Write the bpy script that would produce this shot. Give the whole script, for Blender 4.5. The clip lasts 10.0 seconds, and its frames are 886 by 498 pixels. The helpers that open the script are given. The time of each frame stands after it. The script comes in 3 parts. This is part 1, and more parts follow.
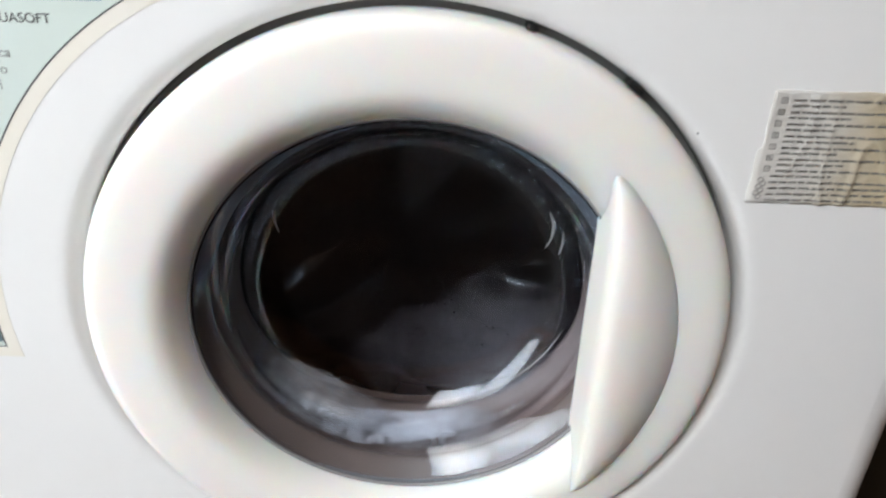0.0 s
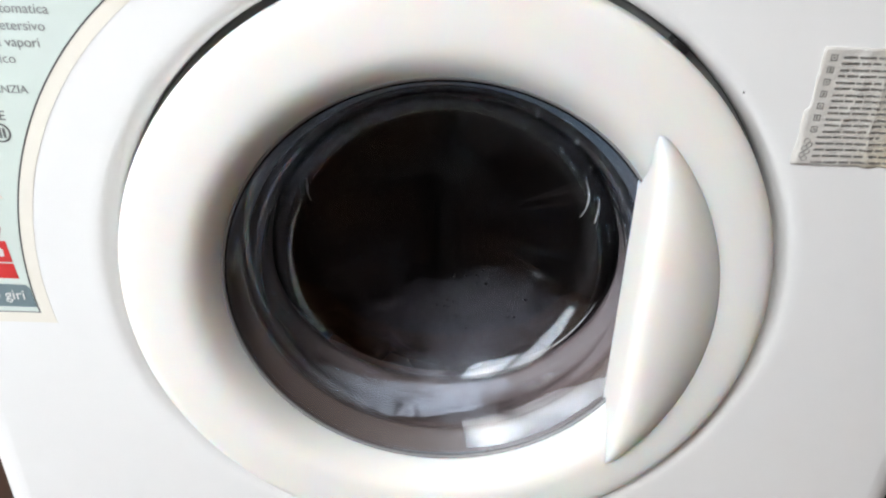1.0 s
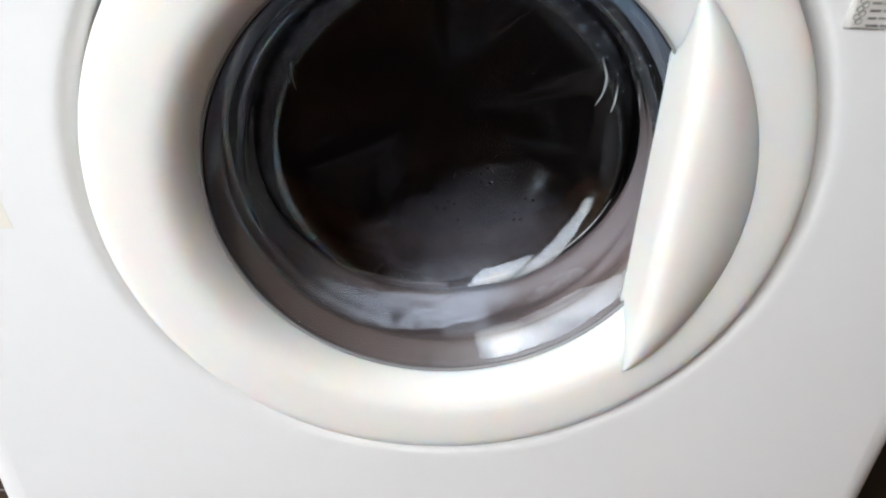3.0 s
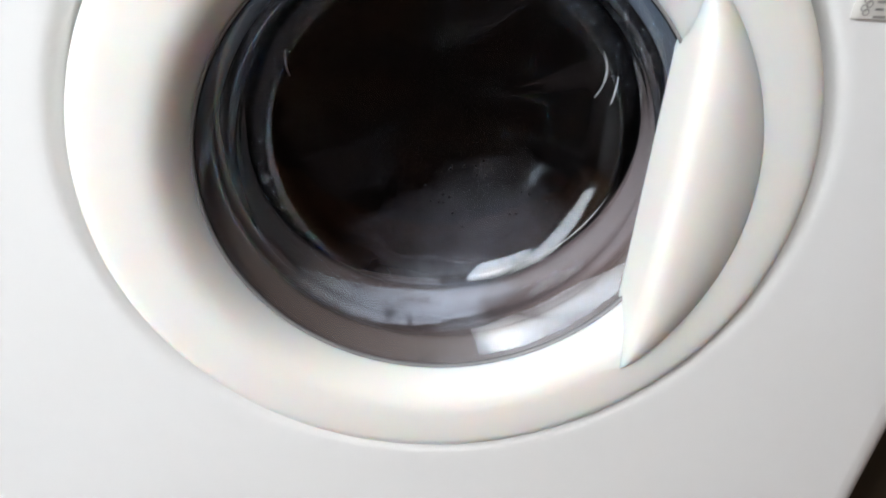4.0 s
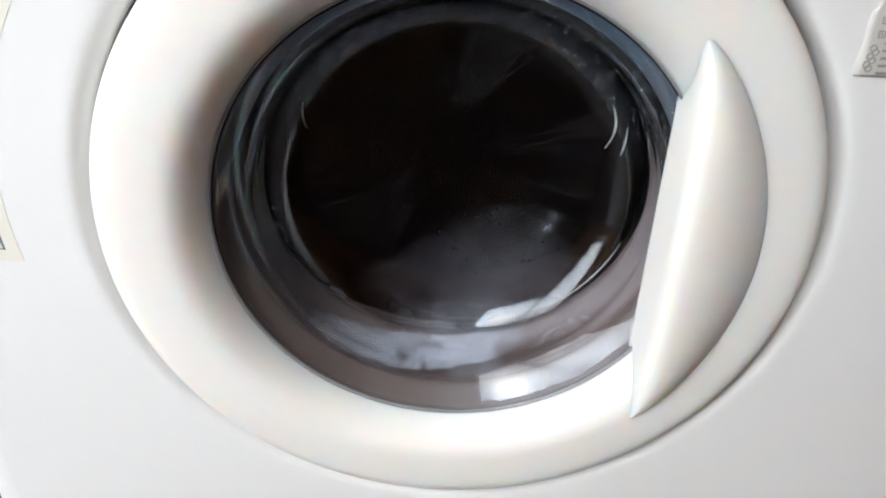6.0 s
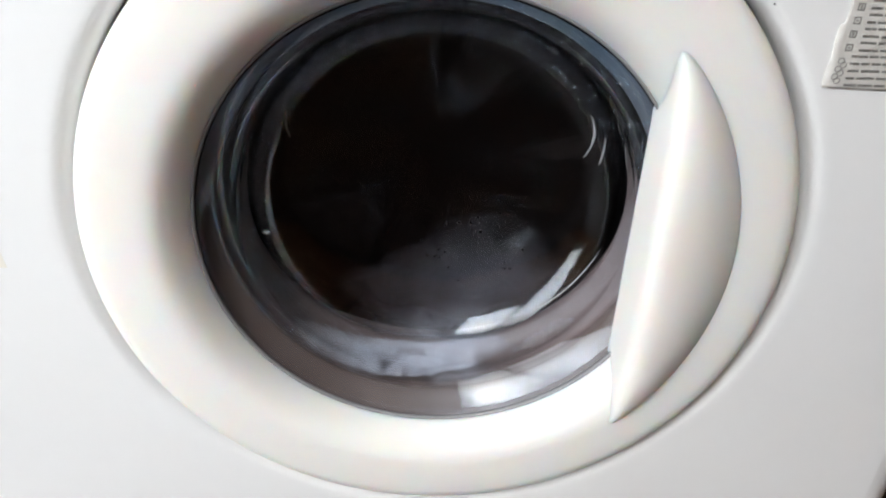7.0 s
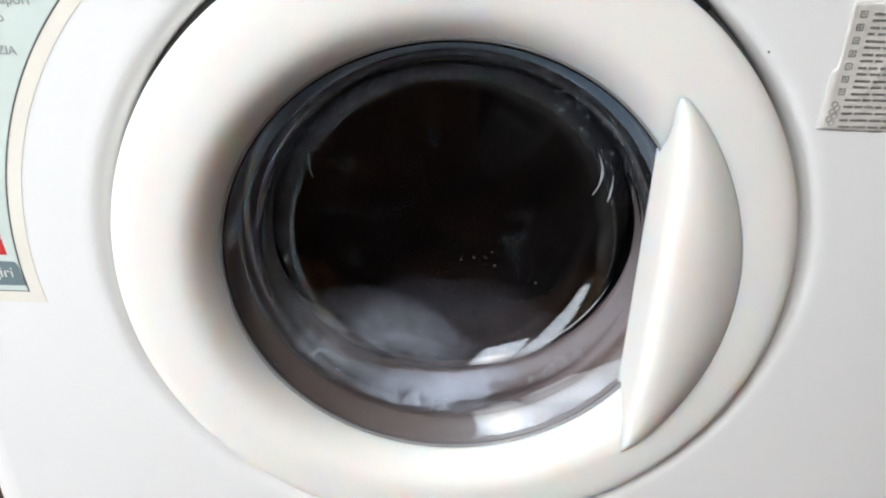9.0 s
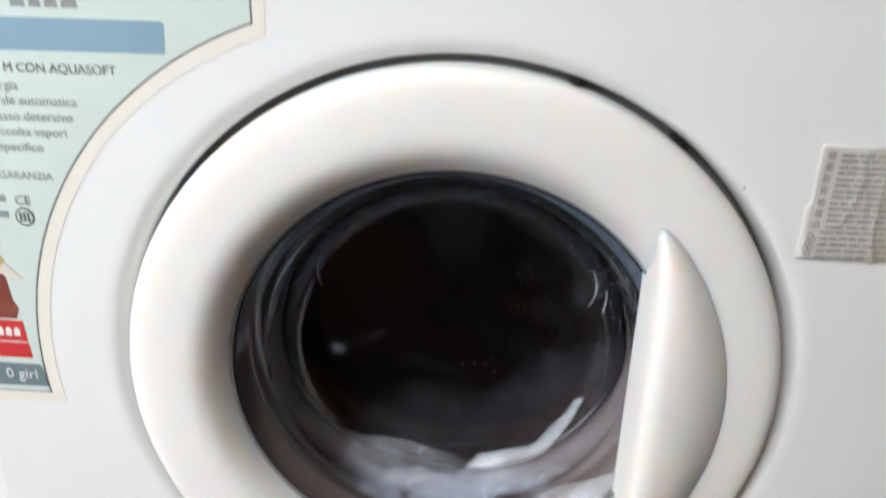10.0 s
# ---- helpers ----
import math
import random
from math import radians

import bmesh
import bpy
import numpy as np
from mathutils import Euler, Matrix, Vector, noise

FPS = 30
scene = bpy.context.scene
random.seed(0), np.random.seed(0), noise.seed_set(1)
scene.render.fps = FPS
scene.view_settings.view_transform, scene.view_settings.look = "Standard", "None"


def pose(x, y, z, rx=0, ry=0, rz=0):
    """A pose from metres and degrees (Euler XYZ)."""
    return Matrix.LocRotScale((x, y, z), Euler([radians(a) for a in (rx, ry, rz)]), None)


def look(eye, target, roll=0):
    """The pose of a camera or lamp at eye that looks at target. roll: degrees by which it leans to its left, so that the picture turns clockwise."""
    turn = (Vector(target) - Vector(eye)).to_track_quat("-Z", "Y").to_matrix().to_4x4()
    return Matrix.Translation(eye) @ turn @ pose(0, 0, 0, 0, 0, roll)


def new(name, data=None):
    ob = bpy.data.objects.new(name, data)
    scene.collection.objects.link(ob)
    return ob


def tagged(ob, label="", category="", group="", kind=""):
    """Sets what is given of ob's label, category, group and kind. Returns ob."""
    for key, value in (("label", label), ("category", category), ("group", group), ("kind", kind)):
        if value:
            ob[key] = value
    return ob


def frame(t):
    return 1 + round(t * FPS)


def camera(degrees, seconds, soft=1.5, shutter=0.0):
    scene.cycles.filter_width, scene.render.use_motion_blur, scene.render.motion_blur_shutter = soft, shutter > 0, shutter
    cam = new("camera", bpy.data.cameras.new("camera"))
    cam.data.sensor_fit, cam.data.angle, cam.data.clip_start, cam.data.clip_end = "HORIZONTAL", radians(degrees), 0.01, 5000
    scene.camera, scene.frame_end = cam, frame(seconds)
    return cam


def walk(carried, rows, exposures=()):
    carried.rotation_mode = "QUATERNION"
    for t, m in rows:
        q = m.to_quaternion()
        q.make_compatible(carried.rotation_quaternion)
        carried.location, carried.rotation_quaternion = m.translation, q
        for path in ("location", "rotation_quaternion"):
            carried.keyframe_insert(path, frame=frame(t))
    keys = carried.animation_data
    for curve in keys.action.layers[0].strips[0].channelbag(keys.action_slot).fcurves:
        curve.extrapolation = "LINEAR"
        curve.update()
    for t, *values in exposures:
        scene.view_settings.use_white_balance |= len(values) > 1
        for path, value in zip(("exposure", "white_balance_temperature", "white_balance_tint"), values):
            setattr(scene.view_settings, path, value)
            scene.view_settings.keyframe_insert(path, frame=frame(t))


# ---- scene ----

# ---------------------------------------------------------------- camera
CAM_ROWS = [
    (0.0, pose(0.014, -0.38, 0.7007, 60.923, -1.706, 0.185)),
    (0.5, pose(0.0026, -0.3783, 0.6895, 59.899, -1.727, 1.141)),
    (1.0, pose(-0.0002, -0.3836, 0.6818, 60.595, -1.424, 0.975)),
    (1.5, pose(0.0, -0.3789, 0.6675, 58.746, -1.339, 0.267)),
    (2.0, pose(-0.0072, -0.3646, 0.651, 56.717, -0.902, -0.135)),
    (2.5, pose(-0.0188, -0.3571, 0.6399, 56.078, -1.691, -1.793)),
    (2.7, pose(-0.0188, -0.3571, 0.6394, 56.03, -1.691, -1.78)),
    (3.8, pose(-0.0311, -0.3508, 0.6244, 55.77, -3.112, -1.54)),
    (4.0, pose(-0.0311, -0.3508, 0.6244, 56.318, -3.112, -2.718)),
    (4.5, pose(-0.0157, -0.3503, 0.6362, 56.186, -1.858, -1.662)),
    (5.0, pose(-0.0128, -0.344, 0.6421, 55.66, -1.221, -1.787)),
    (5.5, pose(-0.01, -0.3519, 0.6377, 57.803, -1.681, -0.213)),
    (5.7, pose(-0.01, -0.3519, 0.6377, 58.35, -1.681, 0.59)),
    (6.8, pose(-0.0091, -0.3601, 0.6384, 58.8, -2.381, 0.19)),
    (7.0, pose(-0.0091, -0.3601, 0.6384, 59.518, -2.381, -0.509)),
    (7.5, pose(-0.0012, -0.3596, 0.6425, 59.091, -1.538, 0.27)),
    (8.0, pose(-0.0059, -0.3649, 0.6407, 60.399, -1.701, -0.293)),
    (8.5, pose(0.0038, -0.3646, 0.6479, 60.256, -0.931, 0.823)),
    (9.0, pose(-0.0059, -0.3765, 0.6525, 61.565, -1.425, 0.772)),
    (9.5, pose(-0.0012, -0.3814, 0.6655, 61.628, -1.515, 1.21)),
    (9.8, pose(0.0062, -0.3848, 0.6785, 64.55, -1.472, 2.25)),
    (10.0, pose(0.0111, -0.3871, 0.6871, 66.735, -1.444, 3.117)),
]
cam = camera(59.9, 10.0, soft=2.1, shutter=0.5)
walk(cam, CAM_ROWS, exposures=[(0.0, -0.33), (0.2, -0.20), (0.5, -0.20), (1.0, -0.17), (2.0, -0.20), (2.5, -0.23), (7.0, -0.23), (8.5, -0.21), (9.5, -0.18), (9.8, -0.24), (10.0, -0.34)])

# ---------------------------------------------------------------- world and light
HUB = 0.43          # height of the door's middle
world = bpy.data.worlds.new("world")
scene.world = world
world.use_nodes = True
wn = world.node_tree
sky = wn.nodes.new("ShaderNodeTexSky")
sky.sky_type, sky.sun_disc = "NISHITA", False
sky.sun_elevation, sky.sun_rotation = radians(48), radians(215)
wn.nodes["Background"].inputs[1].default_value = 0.12
wn.links.new(sky.outputs[0], wn.nodes["Background"].inputs[0])

sun = new("sun", bpy.data.lights.new("sun", "SUN"))
sun.data.energy, sun.data.angle, sun.data.color = 1.0, radians(12), (1.0, 0.96, 0.9)
sun.matrix_world = look((-2.0, -3.2, 4.2), (0, 0, 0))

WALL_Y = -1.25
WINDOWS = ((-2.45, -1.30, 0.15, 2.45, 70.0, (0.885, 0.945, 1.0)), (-1.25, -0.35, 1.25, 2.45, 30.0, (0.86, 0.94, 1.0)))      # x, x, z, z, daylight, its tint
for wx0, wx1, wz0, wz1, power, tone in WINDOWS:
    day = new("window_daylight", bpy.data.lights.new("window_daylight", "AREA"))
    day.data.shape, day.data.size, day.data.size_y = "RECTANGLE", wx1 - wx0 - 0.1, wz1 - wz0 - 0.1
    day.data.energy, day.data.color = power, tone
    day.matrix_world = look(((wx0 + wx1) / 2, WALL_Y - 0.05, (wz0 + wz1) / 2), ((wx0 + wx1) / 2 + 0.25, 0, (wz0 + wz1) / 2 - 0.40))


# ---------------------------------------------------------------- materials
def mat(name, color, rough=0.5, metal=0.0, vary=0.05, scale=20.0, bump=0.0, bump_scale=200.0, coat=0.0, tint=None, stain_scale=3.0, stain=0.0, spec=0.5):
    """A surface with fine grain, a broad change of tone and a fine relief."""
    m = bpy.data.materials.new(name)
    m.use_nodes = True
    nt, n = m.node_tree, m.node_tree.nodes
    b = n["Principled BSDF"]
    b.inputs["Roughness"].default_value, b.inputs["Metallic"].default_value = rough, metal
    b.inputs["Coat Weight"].default_value = coat
    b.inputs["Specular IOR Level"].default_value = spec
    co = n.new("ShaderNodeTexCoord")
    fine, broad = n.new("ShaderNodeTexNoise"), n.new("ShaderNodeTexNoise")
    fine.inputs["Scale"].default_value, fine.inputs["Detail"].default_value = scale, 6
    broad.inputs["Scale"].default_value, broad.inputs["Detail"].default_value = stain_scale, 3
    nt.links.new(co.outputs["Object"], fine.inputs["Vector"])
    nt.links.new(co.outputs["Object"], broad.inputs["Vector"])
    grain = n.new("ShaderNodeMix")
    grain.data_type = "RGBA"
    dark = tuple(c * (1 - vary) for c in color)
    light = tuple(min(1, c * (1 + vary)) for c in color)
    grain.inputs[6].default_value, grain.inputs[7].default_value = (*dark, 1), (*light, 1)
    nt.links.new(fine.outputs["Fac"], grain.inputs["Factor"])
    wear = n.new("ShaderNodeMix")
    wear.data_type = "RGBA"
    ramp = n.new("ShaderNodeMapRange")
    ramp.inputs[1].default_value, ramp.inputs[2].default_value, ramp.inputs[3].default_value, ramp.inputs[4].default_value = 0.45, 0.75, 0.0, stain
    nt.links.new(broad.outputs["Fac"], ramp.inputs[0])
    nt.links.new(ramp.outputs[0], wear.inputs["Factor"])
    nt.links.new(grain.outputs[2], wear.inputs[6])
    wear.inputs[7].default_value = (*(tint or dark), 1)
    nt.links.new(wear.outputs[2], b.inputs["Base Color"])
    rr = n.new("ShaderNodeMapRange")
    rr.inputs[3].default_value, rr.inputs[4].default_value = max(0, rough - 0.06), min(1, rough + 0.06)
    nt.links.new(fine.outputs["Fac"], rr.inputs[0])
    nt.links.new(rr.outputs[0], b.inputs["Roughness"])
    if bump:
        rel, bp = n.new("ShaderNodeTexNoise"), n.new("ShaderNodeBump")
        rel.inputs["Scale"].default_value, rel.inputs["Detail"].default_value = bump_scale, 4
        nt.links.new(co.outputs["Object"], rel.inputs["Vector"])
        bp.inputs["Strength"].default_value, bp.inputs["Distance"].default_value = bump, 0.002
        nt.links.new(rel.outputs["Fac"], bp.inputs["Height"])
        nt.links.new(bp.outputs[0], b.inputs["Normal"])
    return m


def glass_mat(name, tint, rough):
    m = bpy.data.materials.new(name)
    m.use_nodes = True
    b = m.node_tree.nodes["Principled BSDF"]
    b.inputs["Base Color"].default_value = (*tint, 1)
    b.inputs["Roughness"].default_value = rough
    b.inputs["Transmission Weight"].default_value = 1.0
    b.inputs["IOR"].default_value = 1.42
    return m


def suds_mat(name, strength, radius, noise_scale, low, high, color=(0.78, 0.8, 0.84)):
    """Thin lather: white bubbles, open where there are few of them, thinning out from the middle of the clump."""
    m = bpy.data.materials.new(name)
    m.use_nodes = True
    nt, n = m.node_tree, m.node_tree.nodes
    out = n["Material Output"]
    b = n["Principled BSDF"]
    b.inputs["Base Color"].default_value = (*color, 1)
    b.inputs["Roughness"].default_value = 0.6
    co, noise_a, noise_b = n.new("ShaderNodeTexCoord"), n.new("ShaderNodeTexNoise"), n.new("ShaderNodeTexNoise")
    noise_a.inputs["Scale"].default_value, noise_a.inputs["Detail"].default_value = noise_scale, 5
    noise_b.inputs["Scale"].default_value, noise_b.inputs["Detail"].default_value = noise_scale * 5, 3
    far = n.new("ShaderNodeVectorMath")
    far.operation = "LENGTH"
    stretch = n.new("ShaderNodeVectorMath")
    stretch.operation = "MULTIPLY"
    stretch.inputs[1].default_value = tuple(1.0 / r for r in radius)
    nt.links.new(co.outputs["Object"], stretch.inputs[0])
    nt.links.new(stretch.outputs[0], far.inputs[0])
    fall = n.new("ShaderNodeMapRange")
    fall.interpolation_type = "SMOOTHSTEP"
    fall.inputs[1].default_value, fall.inputs[2].default_value, fall.inputs[3].default_value, fall.inputs[4].default_value = 0.25, 1.0, 1.0, 0.0
    nt.links.new(far.outputs["Value"], fall.inputs[0])
    for nz in (noise_a, noise_b):
        nt.links.new(co.outputs["Object"], nz.inputs["Vector"])
    patch = n.new("ShaderNodeMapRange")
    patch.interpolation_type = "SMOOTHSTEP"
    patch.inputs[1].default_value, patch.inputs[2].default_value = low, high
    nt.links.new(noise_a.outputs["Fac"], patch.inputs[0])
    grain = n.new("ShaderNodeMapRange")
    grain.inputs[1].default_value, grain.inputs[2].default_value, grain.inputs[3].default_value, grain.inputs[4].default_value = 0.35, 0.6, 0.35, 1.0
    nt.links.new(noise_b.outputs["Fac"], grain.inputs[0])
    m1, m2, m3 = (n.new("ShaderNodeMath") for _ in range(3))
    for x in (m1, m2, m3):
        x.operation = "MULTIPLY"
    nt.links.new(fall.outputs[0], m1.inputs[0])
    nt.links.new(patch.outputs[0], m1.inputs[1])
    nt.links.new(m1.outputs[0], m2.inputs[0])
    nt.links.new(grain.outputs[0], m2.inputs[1])
    nt.links.new(m2.outputs[0], m3.inputs[0])
    m3.inputs[1].default_value = strength
    clear, mix = n.new("ShaderNodeBsdfTransparent"), n.new("ShaderNodeMixShader")
    nt.links.new(m3.outputs[0], mix.inputs[0])
    nt.links.new(clear.outputs[0], mix.inputs[1])
    nt.links.new(b.outputs[0], mix.inputs[2])
    nt.links.new(mix.outputs[0], out.inputs["Surface"])
    return m


def soft_plastic(m, weight, scale):
    """Light sinks a little into moulded plastic."""
    b = m.node_tree.nodes["Principled BSDF"]
    b.inputs["Subsurface Weight"].default_value = weight
    b.inputs["Subsurface Radius"].default_value = (1.0, 0.62, 0.42)
    b.inputs["Subsurface Scale"].default_value = scale
    return m


def stain_or_sky_tint(m, past_color, low, high, axis="Z", ragged=0.05):
    """A stain or painted sky tint: past a ragged line along the axis, another colour."""
    nt, n = m.node_tree, m.node_tree.nodes
    b = n["Principled BSDF"]
    near_color = b.inputs["Base Color"].links[0].from_socket
    co, cut, wob = n.new("ShaderNodeTexCoord"), n.new("ShaderNodeSeparateXYZ"), n.new("ShaderNodeTexNoise")
    wob.inputs["Scale"].default_value = 18
    nt.links.new(co.outputs["Object"], cut.inputs[0])
    nt.links.new(co.outputs["Object"], wob.inputs["Vector"])
    add = n.new("ShaderNodeMath")
    add.operation, add.inputs[1].default_value = "MULTIPLY_ADD", ragged
    nt.links.new(wob.outputs["Fac"], add.inputs[0])
    nt.links.new(cut.outputs[axis], add.inputs[2])
    ramp, mix = n.new("ShaderNodeMapRange"), n.new("ShaderNodeMix")
    ramp.interpolation_type = "SMOOTHSTEP"
    ramp.inputs[1].default_value, ramp.inputs[2].default_value = low + ragged / 2, high + ragged / 2
    nt.links.new(add.outputs[0], ramp.inputs[0])
    mix.data_type = "RGBA"
    nt.links.new(ramp.outputs[0], mix.inputs["Factor"])
    nt.links.new(near_color, mix.inputs[6])
    mix.inputs[7].default_value = (*past_color, 1)
    nt.links.new(mix.outputs[2], b.inputs["Base Color"])


ENAMEL = mat("white_enamel", (0.80, 0.80, 0.79), 0.36, vary=0.012, scale=60, bump=0.02, bump_scale=350, stain=0.25, tint=(0.76, 0.75, 0.71), stain_scale=4)
PLASTIC = soft_plastic(mat("white_plastic", (0.825, 0.812, 0.785), 0.47, vary=0.012, scale=80, bump=0.02, bump_scale=500, stain=0.3, tint=(0.785, 0.765, 0.72), stain_scale=7, spec=0.32), 0.8, 0.015)
RUBBER = mat("grey_rubber", (0.118, 0.083, 0.076), 0.55, vary=0.12, scale=40, bump=0.15, bump_scale=150, stain=0.4, tint=(0.046, 0.031, 0.023), stain_scale=14)
LIP = mat("lip_rubber_sky_tint", (0.090, 0.064, 0.055), 0.42, vary=0.12, scale=40, bump=0.08, bump_scale=150, stain=0.3, tint=(0.06, 0.042, 0.034), stain_scale=14)
# blue in the upper lip stands for sky light reflected in the glass
stain_or_sky_tint(LIP, (0.075, 0.115, 0.155), HUB + 0.02, HUB + 0.115)
DARK_RUBBER = mat("dark_seal", (0.035, 0.036, 0.038), 0.45, vary=0.15, scale=60, bump=0.1)
SEAL = mat("grey_seal", (0.24, 0.235, 0.24), 0.22, vary=0.15, scale=60, bump=0.1)
GAP = mat("gap_shade", (0.13, 0.13, 0.125), 0.6, vary=0.15, scale=60, bump=0.1)
RETAINER = mat("grey_plastic", (0.16, 0.165, 0.17), 0.5, vary=0.06, scale=60, bump=0.05)
STEEL = mat("drum_steel", (0.30, 0.30, 0.30), 0.32, metal=1.0, vary=0.1, scale=30, bump=0.05)
TUB = mat("tub_plastic", (0.03, 0.03, 0.032), 0.6, vary=0.1, scale=20, bump=0.1)
LATCH = mat("latch_metal", (0.012, 0.012, 0.012), 0.4, metal=0.3, vary=0.1, scale=80, bump=0.05)
GLASS = glass_mat("door_glass", (0.84, 0.90, 0.965), 0.012)
PANE = glass_mat("window_glass", (0.98, 0.99, 0.99), 0.0)
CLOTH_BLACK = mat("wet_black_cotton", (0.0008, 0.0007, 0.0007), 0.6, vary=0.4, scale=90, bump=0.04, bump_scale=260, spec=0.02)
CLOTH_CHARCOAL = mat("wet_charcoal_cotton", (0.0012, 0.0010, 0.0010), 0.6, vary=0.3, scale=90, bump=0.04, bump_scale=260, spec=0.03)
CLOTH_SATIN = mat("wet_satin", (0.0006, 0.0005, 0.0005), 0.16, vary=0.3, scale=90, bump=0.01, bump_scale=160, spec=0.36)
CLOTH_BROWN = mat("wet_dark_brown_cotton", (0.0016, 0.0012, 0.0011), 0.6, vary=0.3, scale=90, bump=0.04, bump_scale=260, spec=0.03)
LABEL = mat("pale_green_film", (0.60, 0.68, 0.63), 0.38, vary=0.02, scale=40, stain=0.35, tint=(0.60, 0.65, 0.65), stain_scale=12)
GLUE = mat("aged_glue", (0.78, 0.745, 0.655), 0.5, vary=0.03, scale=60, bump=0.05, stain=0.5, tint=(0.79, 0.77, 0.72), stain_scale=25)
INK = mat("dark_ink", (0.11, 0.115, 0.115), 0.5, vary=0.2, scale=200)
INK_GREY = mat("grey_ink", (0.26, 0.275, 0.27), 0.5, vary=0.2, scale=200)
BAND_BLUE = mat("faded_blue_ink", (0.22, 0.36, 0.45), 0.42, vary=0.05, scale=60, stain=0.4, tint=(0.26, 0.36, 0.40), stain_scale=14)
SLATE = mat("slate_ink", (0.15, 0.21, 0.23), 0.42, vary=0.08, scale=60, stain=0.4, tint=(0.20, 0.25, 0.26), stain_scale=30)
RED = mat("red_ink", (0.58, 0.035, 0.035), 0.4, vary=0.06, scale=60, stain=0.3, tint=(0.45, 0.03, 0.03), stain_scale=40)
MAROON = mat("maroon_ink", (0.20, 0.045, 0.03), 0.45, vary=0.15, scale=90, stain=0.5, tint=(0.30, 0.10, 0.06), stain_scale=60)
CREAM = mat("cream_ink", (0.70, 0.63, 0.57), 0.45, vary=0.06, scale=90)
OCHRE = mat("ochre_ink", (0.55, 0.36, 0.12), 0.45, vary=0.1, scale=90)
WHITE_INK = mat("white_ink", (0.75, 0.75, 0.73), 0.45, vary=0.03, scale=90)
PAPER = mat("worn_paper", (0.60, 0.585, 0.55), 0.36, vary=0.06, scale=120, bump=0.25, bump_scale=120, stain=0.6, tint=(0.50, 0.47, 0.42), stain_scale=45)
stain_or_sky_tint(PAPER, (0.50, 0.425, 0.29), 0.205, 0.255, "X", 0.06)
PAPER_INK = mat("faded_print", (0.31, 0.30, 0.28), 0.6, vary=0.3, scale=300)
SPECK = mat("dark_speck", (0.05, 0.045, 0.04), 0.6, vary=0.2, scale=300)
WALL = mat("wall_paint", (0.38, 0.235, 0.14), 0.7, vary=0.03, scale=8, bump=0.15, bump_scale=60, stain=0.3, tint=(0.33, 0.20, 0.115), stain_scale=1.5)
CEIL = mat("ceiling_paint", (0.55, 0.545, 0.54), 0.8, vary=0.02, scale=8, bump=0.1, bump_scale=60)
GROUT = mat("grout", (0.05, 0.038, 0.032), 0.85, vary=0.2, scale=60, bump=0.4, bump_scale=120)
TILE = mat("terracotta_tile", (0.030, 0.015, 0.010), 0.45, vary=0.18, scale=25, bump=0.1, bump_scale=80, stain=0.5, tint=(0.022, 0.011, 0.008), stain_scale=5)
SIDE_DARK = mat("dark_side_brown", (0.035, 0.022, 0.013), 0.45, vary=0.3, scale=30, bump=0.2, bump_scale=70)
FRAME = mat("window_paint", (0.78, 0.78, 0.76), 0.45, vary=0.02, scale=20, bump=0.03)
GROUND = mat("yard_concrete", (0.30, 0.29, 0.27), 0.85, vary=0.15, scale=6, bump=0.3, bump_scale=30)
FROTH = mat("froth", (0.22, 0.215, 0.24), 0.35, vary=0.2, scale=200)
STREAK = mat("painted_glint", (0.36, 0.33, 0.31), 0.25, vary=0.3, scale=300)
DROP = mat("dirty_water", (0.02, 0.018, 0.018), 0.12, vary=0.2, scale=200)
SUDS_FILM = suds_mat("suds_film", 0.036, (0.110, 0.05, 0.066), 7, -0.50, 0.45, (0.50, 0.43, 0.48))
SUDS_FOAM = suds_mat("suds_foam", 0.32, (0.085, 0.032, 0.045), 80, 0.26, 0.60, (0.66, 0.66, 0.72))
SUDS_CLUMP = suds_mat("suds_clump", 0.40, (0.062, 0.034, 0.032), 15, 0.18, 0.72, (0.76, 0.75, 0.79))
SUDS_SPLASH = suds_mat("suds_splash", 0.32, (0.070, 0.03, 0.038), 22, 0.22, 0.70, (0.68, 0.68, 0.74))
SUDS_VEIL = suds_mat("suds_veil", 0.037, (0.065, 0.03, 0.06), 12, 0.10, 0.72, (0.64, 0.60, 0.65))


# ---------------------------------------------------------------- mesh helpers
def link(name, bm, material, parent=None, label="", smooth=True):
    me = bpy.data.meshes.new(name)
    bm.normal_update()
    bm.to_mesh(me)
    bm.free()
    for p in me.polygons:
        p.use_smooth = smooth
    me.materials.append(material)
    ob = new(name, me)
    ob.parent = parent
    if label:
        tagged(ob, label)
    return ob


def part(name, bm, material, parent, label="", smooth=True):
    return link(name, bm, material, parent, label, smooth)


def empty(name, m=None):
    ob = new(name)
    if m is not None:
        ob.matrix_world = m
    return ob


